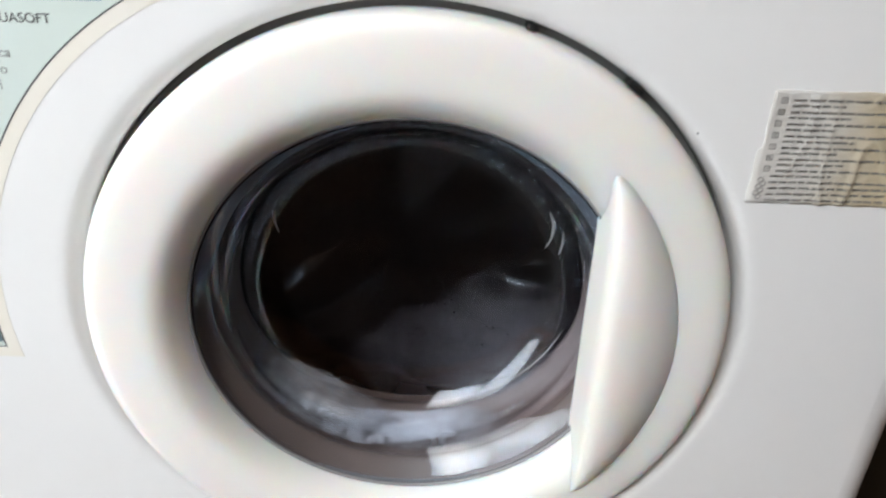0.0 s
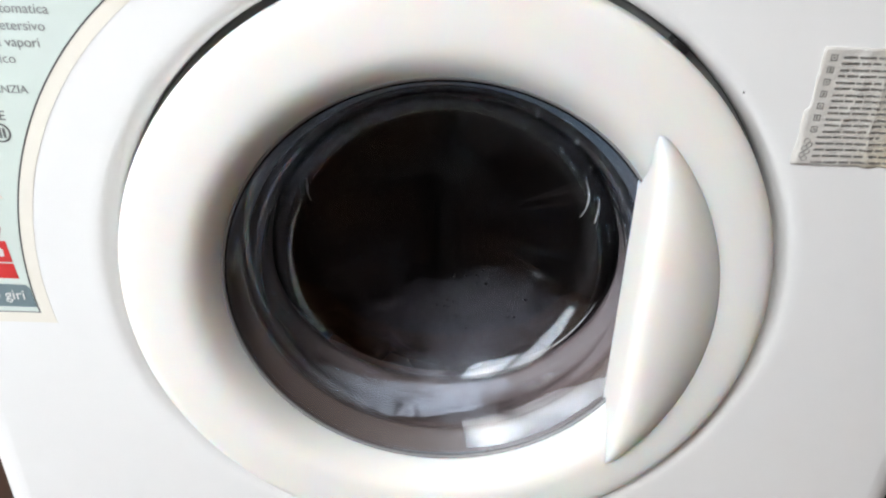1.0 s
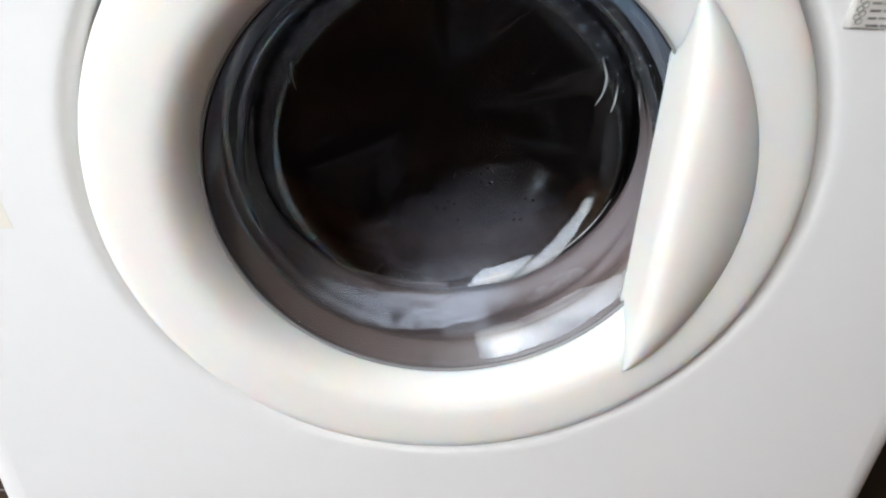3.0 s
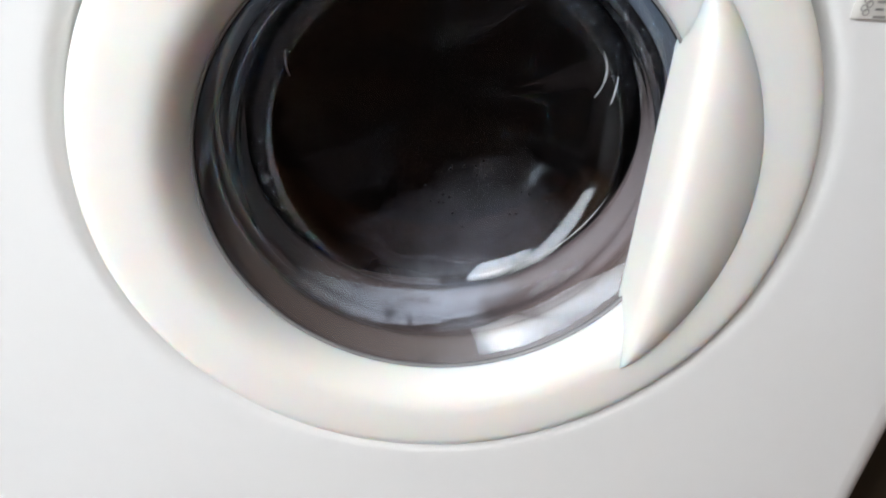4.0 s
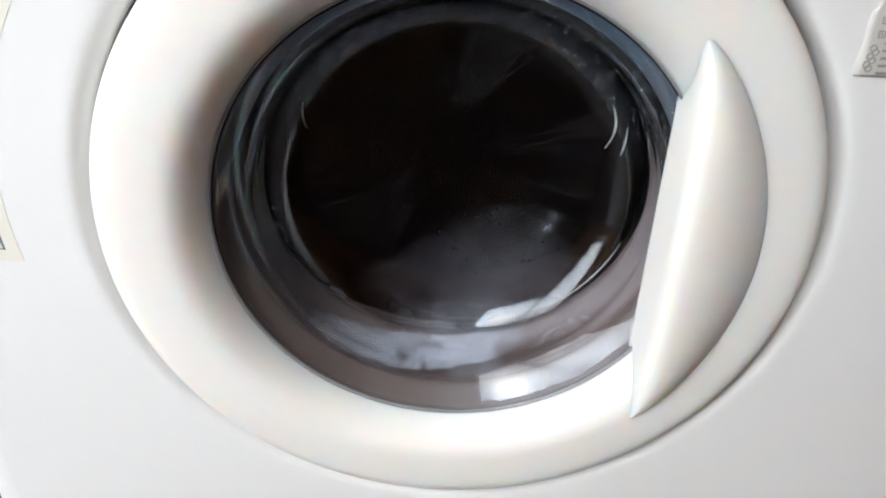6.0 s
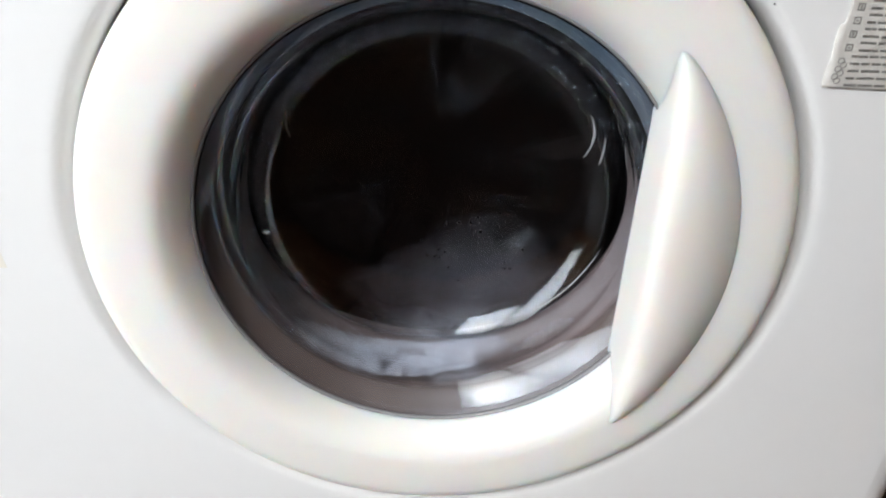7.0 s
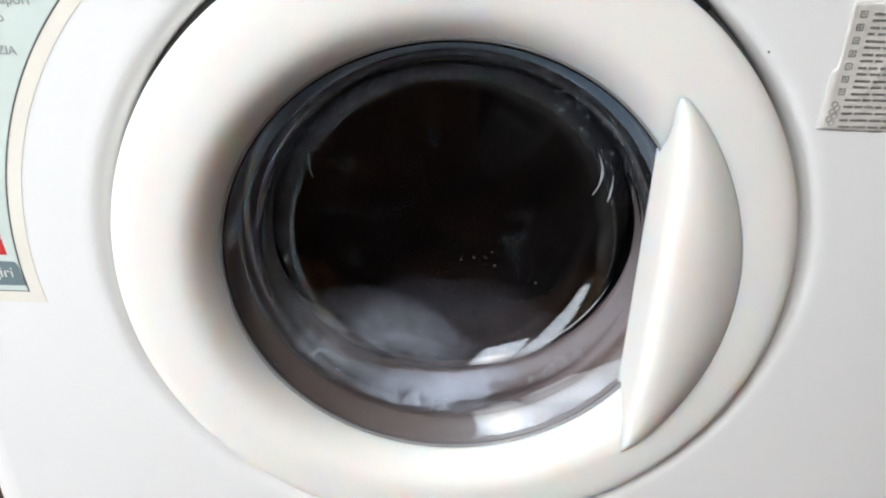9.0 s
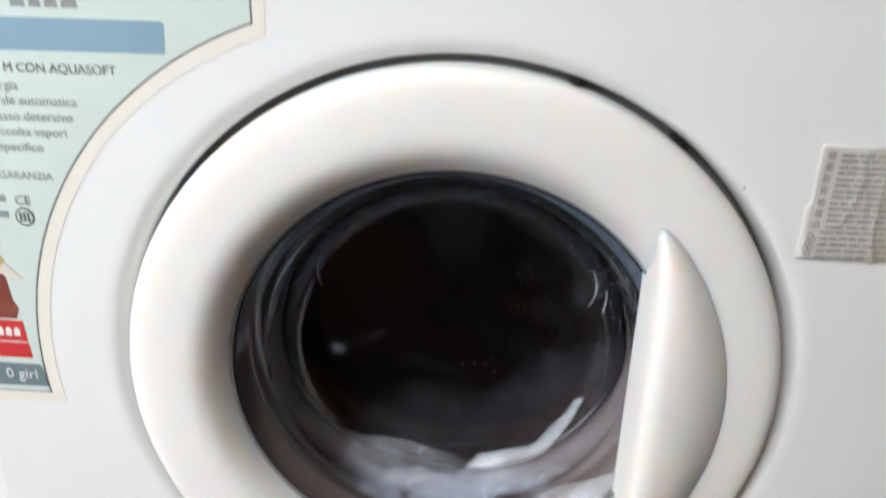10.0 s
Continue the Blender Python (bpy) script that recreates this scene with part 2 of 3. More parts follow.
def lathe(profile, segs=128, hub=HUB, closed=False):
    """A ring turned about the door's axis from (radius, y) pairs."""
    bm = bmesh.new()
    rings = []
    for r, y in profile:
        if r < 1e-6:
            rings.append([bm.verts.new((0, y, hub))])
        else:
            rings.append([bm.verts.new((r * math.cos(2 * math.pi * k / segs), y, hub + r * math.sin(2 * math.pi * k / segs))) for k in range(segs)])
    pairs = list(zip(rings, rings[1:])) + ([(rings[-1], rings[0])] if closed else [])
    for a, b in pairs:
        for k in range(segs):
            j = (k + 1) % segs
            if len(a) == 1 and len(b) == 1:
                break
            if len(a) == 1:
                bm.faces.new((a[0], b[j], b[k]))
            elif len(b) == 1:
                bm.faces.new((a[k], a[j], b[0]))
            else:
                bm.faces.new((a[k], a[j], b[j], b[k]))
    bmesh.ops.recalc_face_normals(bm, faces=bm.faces)
    return bm


def box(x0, x1, y0, y1, z0, z1, bevel=0.0, segs=2):
    bm = bmesh.new()
    bmesh.ops.create_cube(bm, size=1, matrix=Matrix.LocRotScale(((x0 + x1) / 2, (y0 + y1) / 2, (z0 + z1) / 2), None, (x1 - x0, y1 - y0, z1 - z0)))
    if bevel:
        bmesh.ops.bevel(bm, geom=bm.edges[:], offset=bevel, segments=segs, affect="EDGES", profile=0.5)
    return bm


def plate(points, y0, y1):
    """A thin flat plate with the outline points (x, z above the hub), from y0 to y1."""
    bm = bmesh.new()
    front = [bm.verts.new((x, y0, HUB + z)) for x, z in points]
    back = [bm.verts.new((x, y1, HUB + z)) for x, z in points]
    bm.faces.new(front)
    bm.faces.new(back[::-1])
    for k in range(len(points)):
        j = (k + 1) % len(points)
        bm.faces.new((front[k], back[k], back[j], front[j]))
    bmesh.ops.recalc_face_normals(bm, faces=bm.faces)
    return bm


def smoothed(ob, angle=35):
    """Sharp creases above the angle, smooth faces below."""
    me = ob.data
    me.set_sharp_from_angle(angle=radians(angle))
    return ob


def writing(name, text, x, z, size, material, parent, y, right=True, label=""):
    """Flat raised letters standing on the front, their right (or left) end at x."""
    cu = bpy.data.curves.new(name, "FONT")
    cu.body, cu.size, cu.extrude = text, size, 0.00008
    cu.align_x = "RIGHT" if right else "LEFT"
    tmp = new(name, cu)
    bpy.context.view_layer.update()
    me = bpy.data.meshes.new_from_object(tmp.evaluated_get(bpy.context.evaluated_depsgraph_get()))
    bpy.data.objects.remove(tmp)
    me.transform(pose(x, y, HUB + z, 90, 0, 0))
    me.materials.clear()
    me.materials.append(material)
    ob = new(name, me)
    ob.parent = parent
    if label:
        tagged(ob, label)
    return ob


# ---------------------------------------------------------------- washing machine
RING_Y = -0.0106                # front of the door's ring
LEFT, RIGHT, EDGE = -0.288, 0.296, 0.026       # ends of the flat front, radius of its upright edges


def front_panel(parent):
    """Front sheet with the round door opening, its lip rolled inwards, and rounded upright edges."""
    z0, z1 = 0.075 - HUB, 0.725 - HUB
    corners = [math.atan2(z, x) for x in (LEFT, RIGHT) for z in (z0, z1)]
    angles = sorted(set([round(2 * math.pi * k / 160 - math.pi, 6) for k in range(160)] + [round(a, 6) for a in corners]))
    prof = [(0.1942, 0.030), (0.1942, 0.0125), (0.1945, 0.0100), (0.1953, 0.0070), (0.1967, 0.0042), (0.1987, 0.0019), (0.2010, 0.0006), (0.2035, 0.0), (0.208, 0.0)]
    bm = bmesh.new()
    rings = [[bm.verts.new((r * math.cos(a), y, HUB + r * math.sin(a))) for a in angles] for r, y in prof]
    outer = []
    for a in angles:
        c, s = math.cos(a), math.sin(a)
        k = min(((RIGHT if c > 0 else -LEFT) / abs(c)) if abs(c) > 1e-9 else 9, ((z1 if s > 0 else -z0) / abs(s)) if abs(s) > 1e-9 else 9)
        outer.append(bm.verts.new((k * c, 0, HUB + k * s)))
    rings.append(outer)
    n = len(angles)
    for a, b in zip(rings, rings[1:]):
        for k in range(n):
            j = (k + 1) % n
            bm.faces.new((a[k], a[j], b[j], b[k]))
    for side, flat in ((-1, LEFT), (1, RIGHT)):
        strip = []
        for k in range(9):
            t = math.pi / 2 * k / 8
            strip.append((flat + side * EDGE * math.sin(t), EDGE * (1 - math.cos(t))))
        strip.append((strip[-1][0], 0.05))
        cols = [(bm.verts.new((x, y, HUB + z0)), bm.verts.new((x, y, HUB + z1))) for x, y in strip]
        for (a, b), (c, d) in zip(cols, cols[1:]):
            bm.faces.new((a, b, d, c))
    bmesh.ops.recalc_face_normals(bm, faces=bm.faces)
    return smoothed(part("front_panel", bm, ENAMEL, parent, "white enamelled front panel with a round opening"))


def ring_y(r):
    """Depth of the door ring's face at the radius r."""
    pts = DOOR_PROFILE
    for (ra, ya), (rb, yb) in zip(pts, pts[1:]):
        if rb <= r <= ra:
            return ya + (yb - ya) * (ra - r) / (ra - rb) if ra > rb else ya
    return RING_Y


DOOR_PROFILE = [(0.1900, -0.0010), (0.1897, -0.0038), (0.1886, -0.0062), (0.1866, -0.0080), (0.1838, -0.0092), (0.1800, -0.0099), (0.1740, -0.0103), (0.1680, -0.0105)]
DOOR_PROFILE += [(0.1600 - 0.0026 * k, -0.0106 + 0.0174 * (k / 10) ** 2.7) for k in range(11)]      # the funnel round the glass


def door(parent):
    prof = [(0.1850, 0.016), (0.1900, 0.014)] + DOOR_PROFILE + [(0.1337, 0.0073), (0.1342, 0.0080), (0.1365, 0.0145), (0.1600, 0.0155)]
    ob = part("door", lathe(prof, 192, closed=True), PLASTIC, parent, "round white plastic door, closed")
    smoothed(ob, 50)
    # the glass bowl reaches back into the machine: an outer and an inner skin
    inner = [(0.1340, 0.0084), (0.1300, 0.0116), (0.1230, 0.0188), (0.1165, 0.0258), (0.1150, 0.0280), (0.1143, 0.0305), (0.1132, 0.0400), (0.1124, 0.0480),
             (0.1115, 0.0535), (0.1085, 0.0580), (0.1045, 0.0620), (0.1000, 0.0662), (0.0940, 0.0700), (0.0870, 0.0722), (0.0680, 0.0752), (0.0460, 0.0774), (0.0230, 0.0786), (0, 0.0790)]
    outer = [(0, 0.0836), (0.0230, 0.0832), (0.0460, 0.0820), (0.0680, 0.0798), (0.0880, 0.0766), (0.0968, 0.0740), (0.1032, 0.0698), (0.1085, 0.0648), (0.1128, 0.0600),
             (0.1155, 0.0530), (0.1174, 0.0405), (0.1188, 0.0315), (0.1216, 0.0260), (0.1270, 0.0202), (0.1320, 0.0148), (0.1341, 0.0125), (0.1343, 0.0090)]
    bowl = part("glass_bowl", lathe(inner + outer, 160, closed=True), GLASS, ob, "clear glass door bowl")
    bowl.visible_shadow = False
    part("glass_trim", lathe([(0.1342, 0.0074), (0.1336, 0.0069), (0.1327, 0.0074), (0.1321, 0.0085), (0.1323, 0.0094), (0.1340, 0.0081)], 160, closed=True), SEAL, ob, "thin dark seal round the glass")
    part("glass_retainer", lathe([(0.1352, 0.0100), (0.1352, 0.0150), (0.1348, 0.0188), (0.1352, 0.0215), (0.1520, 0.0225), (0.1520, 0.0170)], 128), RETAINER, ob, "grey plastic ring holding the glass")
    # half-moon grip: a tall straight wall beside the glass, sloping down to an arc on the ring
    bm = bmesh.new()
    z_top, z_bot, x_in, n = 0.1125, -0.1175, 0.1078, 48
    mid, half = (z_top + z_bot) / 2, (z_top - z_bot) / 2
    rows = []
    for k in range(n + 1):
        u = -math.cos(math.pi * k / n)
        z = mid + half * u
        rise = max(0.0, 1 - abs(u) ** 2.6) 
        reach = 0.0025 + 0.0490 * max(0.0, 1 - u * u) ** 0.86
        crest = -0.0095 - 0.0150 * rise ** 0.62
        x_out = x_in + reach
        lean = min(1.0, reach / 0.035)
        # a soft fillet where the wall runs up the ring above the glass
        f = min(1.0, max(0.0, (math.hypot(x_in, z) - 0.1380) / 0.012)) if z > 0 else 0.0
        near = ring_y(math.hypot(x_in, z))
        tall = max(0.0, near - crest)
        k = 1 + (min(1.0, tall / 0.012) - 1) * f
        wall_x, low = x_in + 0.0011 * lean, min(tall, 0.010)
        foot_a, foot_b = x_in - 0.0005 + (wall_x - 0.50 * low - x_in + 0.0005) * f, x_in + 0.0004 * lean + (wall_x - 0.20 * low - x_in - 0.0004 * lean) * f
        base_a = 0.0135 + (ring_y(math.hypot(foot_a, z)) + 0.0005 - 0.0135) * f
        base_b = -0.002 + (ring_y(math.hypot(foot_b, z)) + 0.0002 - 0.14 * low + 0.002) * f
        base_c = crest * 0.55 + (near - 0.50 * tall - crest * 0.55) * f
        row = [(foot_a, base_a), (foot_b, base_b), (wall_x, base_c), (x_in + 0.0020 * lean, crest + 0.0052 * k), (x_in + 0.0034 * lean, crest + 0.0029 * k),
               (x_in + 0.0055 * lean, crest + 0.0013 * k), (x_in + 0.0080 * lean, crest + 0.0004 * k), (x_in + 0.0105 * lean, crest)]
        x_c = row[-1][0]
        for s in (0.10, 0.22, 0.36, 0.50, 0.64, 0.77, 0.88, 0.95, 1.0):
            x = x_c + (x_out - x_c) * s
            end = ring_y(math.hypot(x_out, z)) + 0.0006
            row.append((x, end + (crest - end) * (1 - s ** 2.1)))
        row.append((x_out, 0.0))
        rows.append([bm.verts.new((x, y, HUB + z)) for x, y in row])
    for a, b in zip(rows, rows[1:]):
        for i in range(len(a) - 1):
            bm.faces.new((a[i], a[i + 1], b[i + 1], b[i]))
    bm.faces.new(rows[0])
    bm.faces.new(rows[-1][::-1])
    bmesh.ops.recalc_face_normals(bm, faces=bm.faces)
    smoothed(part("handle", bm, PLASTIC, ob, "half-moon white plastic door handle"), 60)
    return ob


def gasket(parent):
    """Rubber bellows between the front sheet and the drum."""
    prof = [(0.205, 0.034), (0.150, 0.034), (0.1435, 0.030), (0.1400, 0.036), (0.1385, 0.046), (0.1390, 0.058), (0.1450, 0.066), (0.1480, 0.074),
            (0.1440, 0.082), (0.1360, 0.086), (0.1345, 0.094), (0.1400, 0.104), (0.1520, 0.112), (0.1560, 0.118), (0.1700, 0.122), (0.1700, 0.126), (0.1500, 0.124)]
    lip = [(0.1351, 0.0162), (0.1338, 0.0172), (0.1290, 0.0214), (0.1258, 0.0250), (0.1248, 0.0272), (0.1258, 0.0300), (0.1300, 0.0328), (0.1345, 0.0340)]
    part("gasket_lip", lathe(lip, 160), LIP, parent, "brown rubber lip round the glass, its top coloured blue like reflected sky")
    return part("gasket", lathe(prof, 128), RUBBER, parent, "grey rubber bellows gasket")


def drum(parent):
    bm = lathe([(0.158, 0.128), (0.170, 0.126), (0.190, 0.130), (0.222, 0.142), (0.228, 0.150), (0.228, 0.400), (0.220, 0.412), (0.10, 0.420), (0, 0.416)], 96, hub=0)
    ob = part("drum", bm, STEEL, parent, "dark steel wash drum")
    for k in range(3):
        bm = box(-0.022, 0.022, 0.16, 0.39, 0.178, 0.232, 0.012, 3)
        lif = part("lifter", bm, TUB, ob, "dark plastic drum paddle")
        lif.matrix_local = pose(0, 0, 0, 0, 120 * k + 20, 0)
    return ob


def promo_sticker(parent):
    """Green film with a curved edge that follows the door."""
    cx, cz, rad = -0.0337, 0.0071, 0.2119      # the curved edge's centre and radius

    def outline(r, right, bottom, top, left):
        lo = math.pi + math.asin((cz - bottom) / r)
        hi = math.acos((right - cx) / r)
        arc = [(cx + r * math.cos(lo + (hi - lo) * k / 40), cz + r * math.sin(lo + (hi - lo) * k / 40)) for k in range(41)]
        return arc + [(right, top), (left, top), (left, bottom)]

    glue = part("glue_border", plate(outline(rad - 0.0078, -0.0965, -0.0240, 0.262, -0.2825), -0.00025, 0.0), GLUE, parent, "yellowed glue left round the sticker", smooth=False)
    line = plate(outline(rad - 0.0003, -0.1029, -0.0168, 0.258, -0.2815), -0.0004, -0.0001)
    edge = part("printed_edge", line, INK, glue, "thin black printed edge", smooth=False)
    film = part("promo_sticker", plate(outline(rad + 0.0005, -0.1037, -0.0160, 0.2573, -0.2808), -0.0006, -0.0002), LABEL, parent, "pale green printed advertising sticker", smooth=False)
    y = -0.0008
    part("blue_band", plate([(-0.2790, 0.1900), (-0.1487, 0.1908), (-0.1475, 0.2050), (-0.1490, 0.2067), (-0.2790, 0.2068)], y, -0.0004), BAND_BLUE, film, "faded blue band", smooth=False)
    for k, (x0, x1) in enumerate(((-0.2245, -0.2165), (-0.2150, -0.2085), (-0.2070, -0.2000), (-0.1985, -0.1900))):
        part("heading_bar", plate([(x0, 0.2118), (x1, 0.2118), (x1 - 0.002, 0.2240), (x0 + 0.002, 0.2240)], y, -0.0004), INK_GREY, film, smooth=False)
    writing("writing", "M CON AQUASOFT", -0.1750, 0.1794, 0.0067, INK, film, y)
    for text, x, z, size in (("energia", -0.2284, 0.1702, 0.0068), ("ale automatica", -0.1984, 0.1622, 0.0070), ("asso detersivo", -0.2018, 0.1538, 0.0070),
                             ("accolta vapori", -0.2062, 0.1455, 0.0070), ("specifico", -0.2205, 0.1370, 0.0070)):
        writing("writing", text, x, z, size, INK_GREY, film, y)
    writing("writing", "GARANZIA", -0.2183, 0.1212, 0.0060, INK_GREY, film, y)
    writing("writing", "CE", -0.2335, 0.1062, 0.0075, INK, film, y)
    # round test mark and the badges below
    part("round_mark", plate([(-0.2385 + 0.0055 * math.cos(2 * math.pi * k / 32), 0.0990 + 0.0055 * math.sin(2 * math.pi * k / 32)) for k in range(32)], y, -0.0004), INK, film, "round printed test mark", smooth=False)
    part("round_mark_field", plate([(-0.2385 + 0.0044 * math.cos(2 * math.pi * k / 32), 0.0990 + 0.0044 * math.sin(2 * math.pi * k / 32)) for k in range(32)], y - 0.0002, -0.0004), LABEL, film, smooth=False)
    for dx in (-0.0022, 0.0, 0.0022):
        part("mark_bar", plate([(-0.2385 + dx - 0.0007, 0.0962), (-0.2385 + dx + 0.0007, 0.0962), (-0.2385 + dx + 0.0007, 0.1018), (-0.2385 + dx - 0.0007, 0.1018)], y - 0.0004, -0.0004), INK, film, smooth=False)
    for z in (0.110, 0.1005):
        part("small_bar", plate([(-0.262, z - 0.0025), (-0.2475, z - 0.0025), (-0.2475, z + 0.0015), (-0.262, z + 0.0015)], y, -0.0004), INK_GREY, film, smooth=False)
    part("picture_base", plate([(-0.2790, 0.034), (-0.2560, 0.034), (-0.2535, 0.041), (-0.2560, 0.046), (-0.2575, 0.062), (-0.2600, 0.070), (-0.2790, 0.074)], y, -0.0004), MAROON, film, "printed maroon picture", smooth=False)
    part("picture_light", plate([(-0.2640, 0.066), (-0.2545, 0.0605), (-0.2470, 0.0600), (-0.2500, 0.0640), (-0.2590, 0.0725)], y - 0.0002, -0.0004), CREAM, film, smooth=False)
    part("picture_gold", plate([(-0.2680, 0.0690), (-0.2590, 0.0675), (-0.2560, 0.0715), (-0.2600, 0.0780), (-0.2680, 0.0800)], y - 0.0003, -0.0004), OCHRE, film, smooth=False)
    part("red_badge", plate([(-0.2790, 0.0075), (-0.2512, 0.0075), (-0.2520, 0.0175), (-0.2790, 0.0180)], y, -0.0004), RED, film, "red printed badge", smooth=False)
    part("red_badge_top", plate([(-0.2790, 0.0190), (-0.2521, 0.0186), (-0.2530, 0.0325), (-0.2790, 0.0330)], y, -0.0004), RED, film, smooth=False)
    for x0 in (-0.2745, -0.2695, -0.2645, -0.2595):
        part("badge_shape", plate([(x0, 0.0225), (x0 + 0.0036, 0.0225), (x0 + 0.0038, 0.0268), (x0 + 0.0022, 0.0285), (x0 + 0.0002, 0.0270)], y - 0.0002, -0.0004), WHITE_INK, film, smooth=False)
    part("slate_badge", plate([(-0.2790, -0.0125), (-0.2452, -0.0125), (-0.2465, 0.0005), (-0.2482, 0.0030), (-0.2790, 0.0036)], y, -0.0004), SLATE, film, "slate grey printed badge", smooth=False)
    writing("writing", "0 giri", -0.2500, -0.0070, 0.0098, WHITE_INK, film, y - 0.0003)
    return film


def care_sticker(parent):
    """Crumpled paper with rows of unreadable print."""
    x0, x1, z0, z1 = 0.1850, 0.270, 0.0945, 0.1570
    nx, nz = 60, 44

    def bulge(x, z):
        ridge = abs(noise.noise(Vector((x * 55, z * 26, 3.1))))
        return -0.0004 - 0.0019 * max(0.0, 0.2 - ridge) / 0.2 * (0.5 + 0.5 * noise.noise(Vector((x * 18, z * 18, 8)))) - 0.00025 * noise.noise(Vector((x * 160, z * 90, 1)))

    bm = bmesh.new()
    grid = []
    for i in range(nx + 1):
        col = []
        for k in range(nz + 1):
            u, v = i / nx, k / nz
            x = x0 + (x1 - x0) * u + (0.0011 * noise.noise(Vector((0, v * 6, 2))) if i == 0 else 0) + (-0.0022 if (i == 0 and v < 0.48) else 0)
            z = z0 + (z1 - z0) * v + (0.0007 * noise.noise(Vector((u * 8, 0, 5))) if k in (0, nz) else 0) - 0.0016 * u * (1 - v)
            col.append(bm.verts.new((x, bulge(x, z), HUB + z)))
        grid.append(col)
    for i in range(nx):
        for k in range(nz):
            bm.faces.new((grid[i][k], grid[i + 1][k], grid[i + 1][k + 1], grid[i][k + 1]))
    edge = [e for e in bm.edges if e.is_boundary]
    made = bmesh.ops.extrude_edge_only(bm, edges=edge)
    for v in made["geom"]:
        if isinstance(v, bmesh.types.BMVert):
            v.co.y = 0.0
    bmesh.ops.recalc_face_normals(bm, faces=bm.faces)
    paper = part("care_sticker", bm, PAPER, parent, "crumpled stained paper sticker with small print")
    rng = random.Random(5)

    def bar(xa, xb, z, h):
        n = max(2, int((xb - xa) / 0.0016))
        bm = bmesh.new()
        up = []
        for i in range(n + 1):
            x = xa + (xb - xa) * i / n
            up.append([bm.verts.new((x, bulge(x, z) - 0.00012, HUB + z + d)) for d in (-h / 2, h / 2)])
        for a, b in zip(up, up[1:]):
            bm.faces.new((a[0], b[0], b[1], a[1]))
        bmesh.ops.solidify(bm, geom=bm.faces[:], thickness=0.0001)
        return bm

    z = 0.1522
    for row in range(18):
        paired = row < 14
        x = 0.1948 if z > 0.112 else 0.1925
        end = x + rng.uniform(0.024, 0.038) if paired and row % 2 == 1 else 0.2655
        while x < end:
            word = min(rng.uniform(0.0035, 0.0095), max(0.002, end - x))
            part("print_bar", bar(x, x + word, z, 0.0012), PAPER_INK, paper, smooth=False)
            x += word + rng.uniform(0.0007, 0.0013)
        z -= 0.0035 if not paired or row % 2 == 1 else 0.0030
    for k in range(7):
        zc, xc = 0.1520 - 0.0063 * k, 0.1884
        for a, b, dz, h in ((xc, xc + 0.0034, 0.0014, 0.0006), (xc, xc + 0.0034, -0.0014, 0.0006), (xc, xc + 0.0006, 0, 0.0028), (xc + 0.0028, xc + 0.0034, 0, 0.0028), (xc + 0.0012, xc + 0.0022, 0, 0.0010 + 0.0006 * (k % 2))):
            part("print_icon", bar(a, b, zc + dz, h), PAPER_INK, paper, smooth=False)
    for k in range(6):
        bm = bmesh.new()
        zc, xc = 0.1078 - 0.0019 * k, 0.1886 - 0.0003 * k + (0.0013 if k % 2 else -0.0005)
        loops = [[bm.verts.new((xc + r * math.cos(t), bulge(xc, zc) - d, HUB + zc + r * math.sin(t))) for t in (2 * math.pi * j / 16 for j in range(16))]
                 for r, d in ((0.0017, 0.0), (0.0017, 0.00035), (0.0012, 0.00035), (0.0012, 0.0))]
        for p, q in zip(loops, loops[1:]):
            for j in range(16):
                bm.faces.new((p[j], p[(j + 1) % 16], q[(j + 1) % 16], q[j]))
        bmesh.ops.recalc_face_normals(bm, faces=bm.faces)
        part("print_icon", bm, PAPER_INK, paper, smooth=False)
    return paper


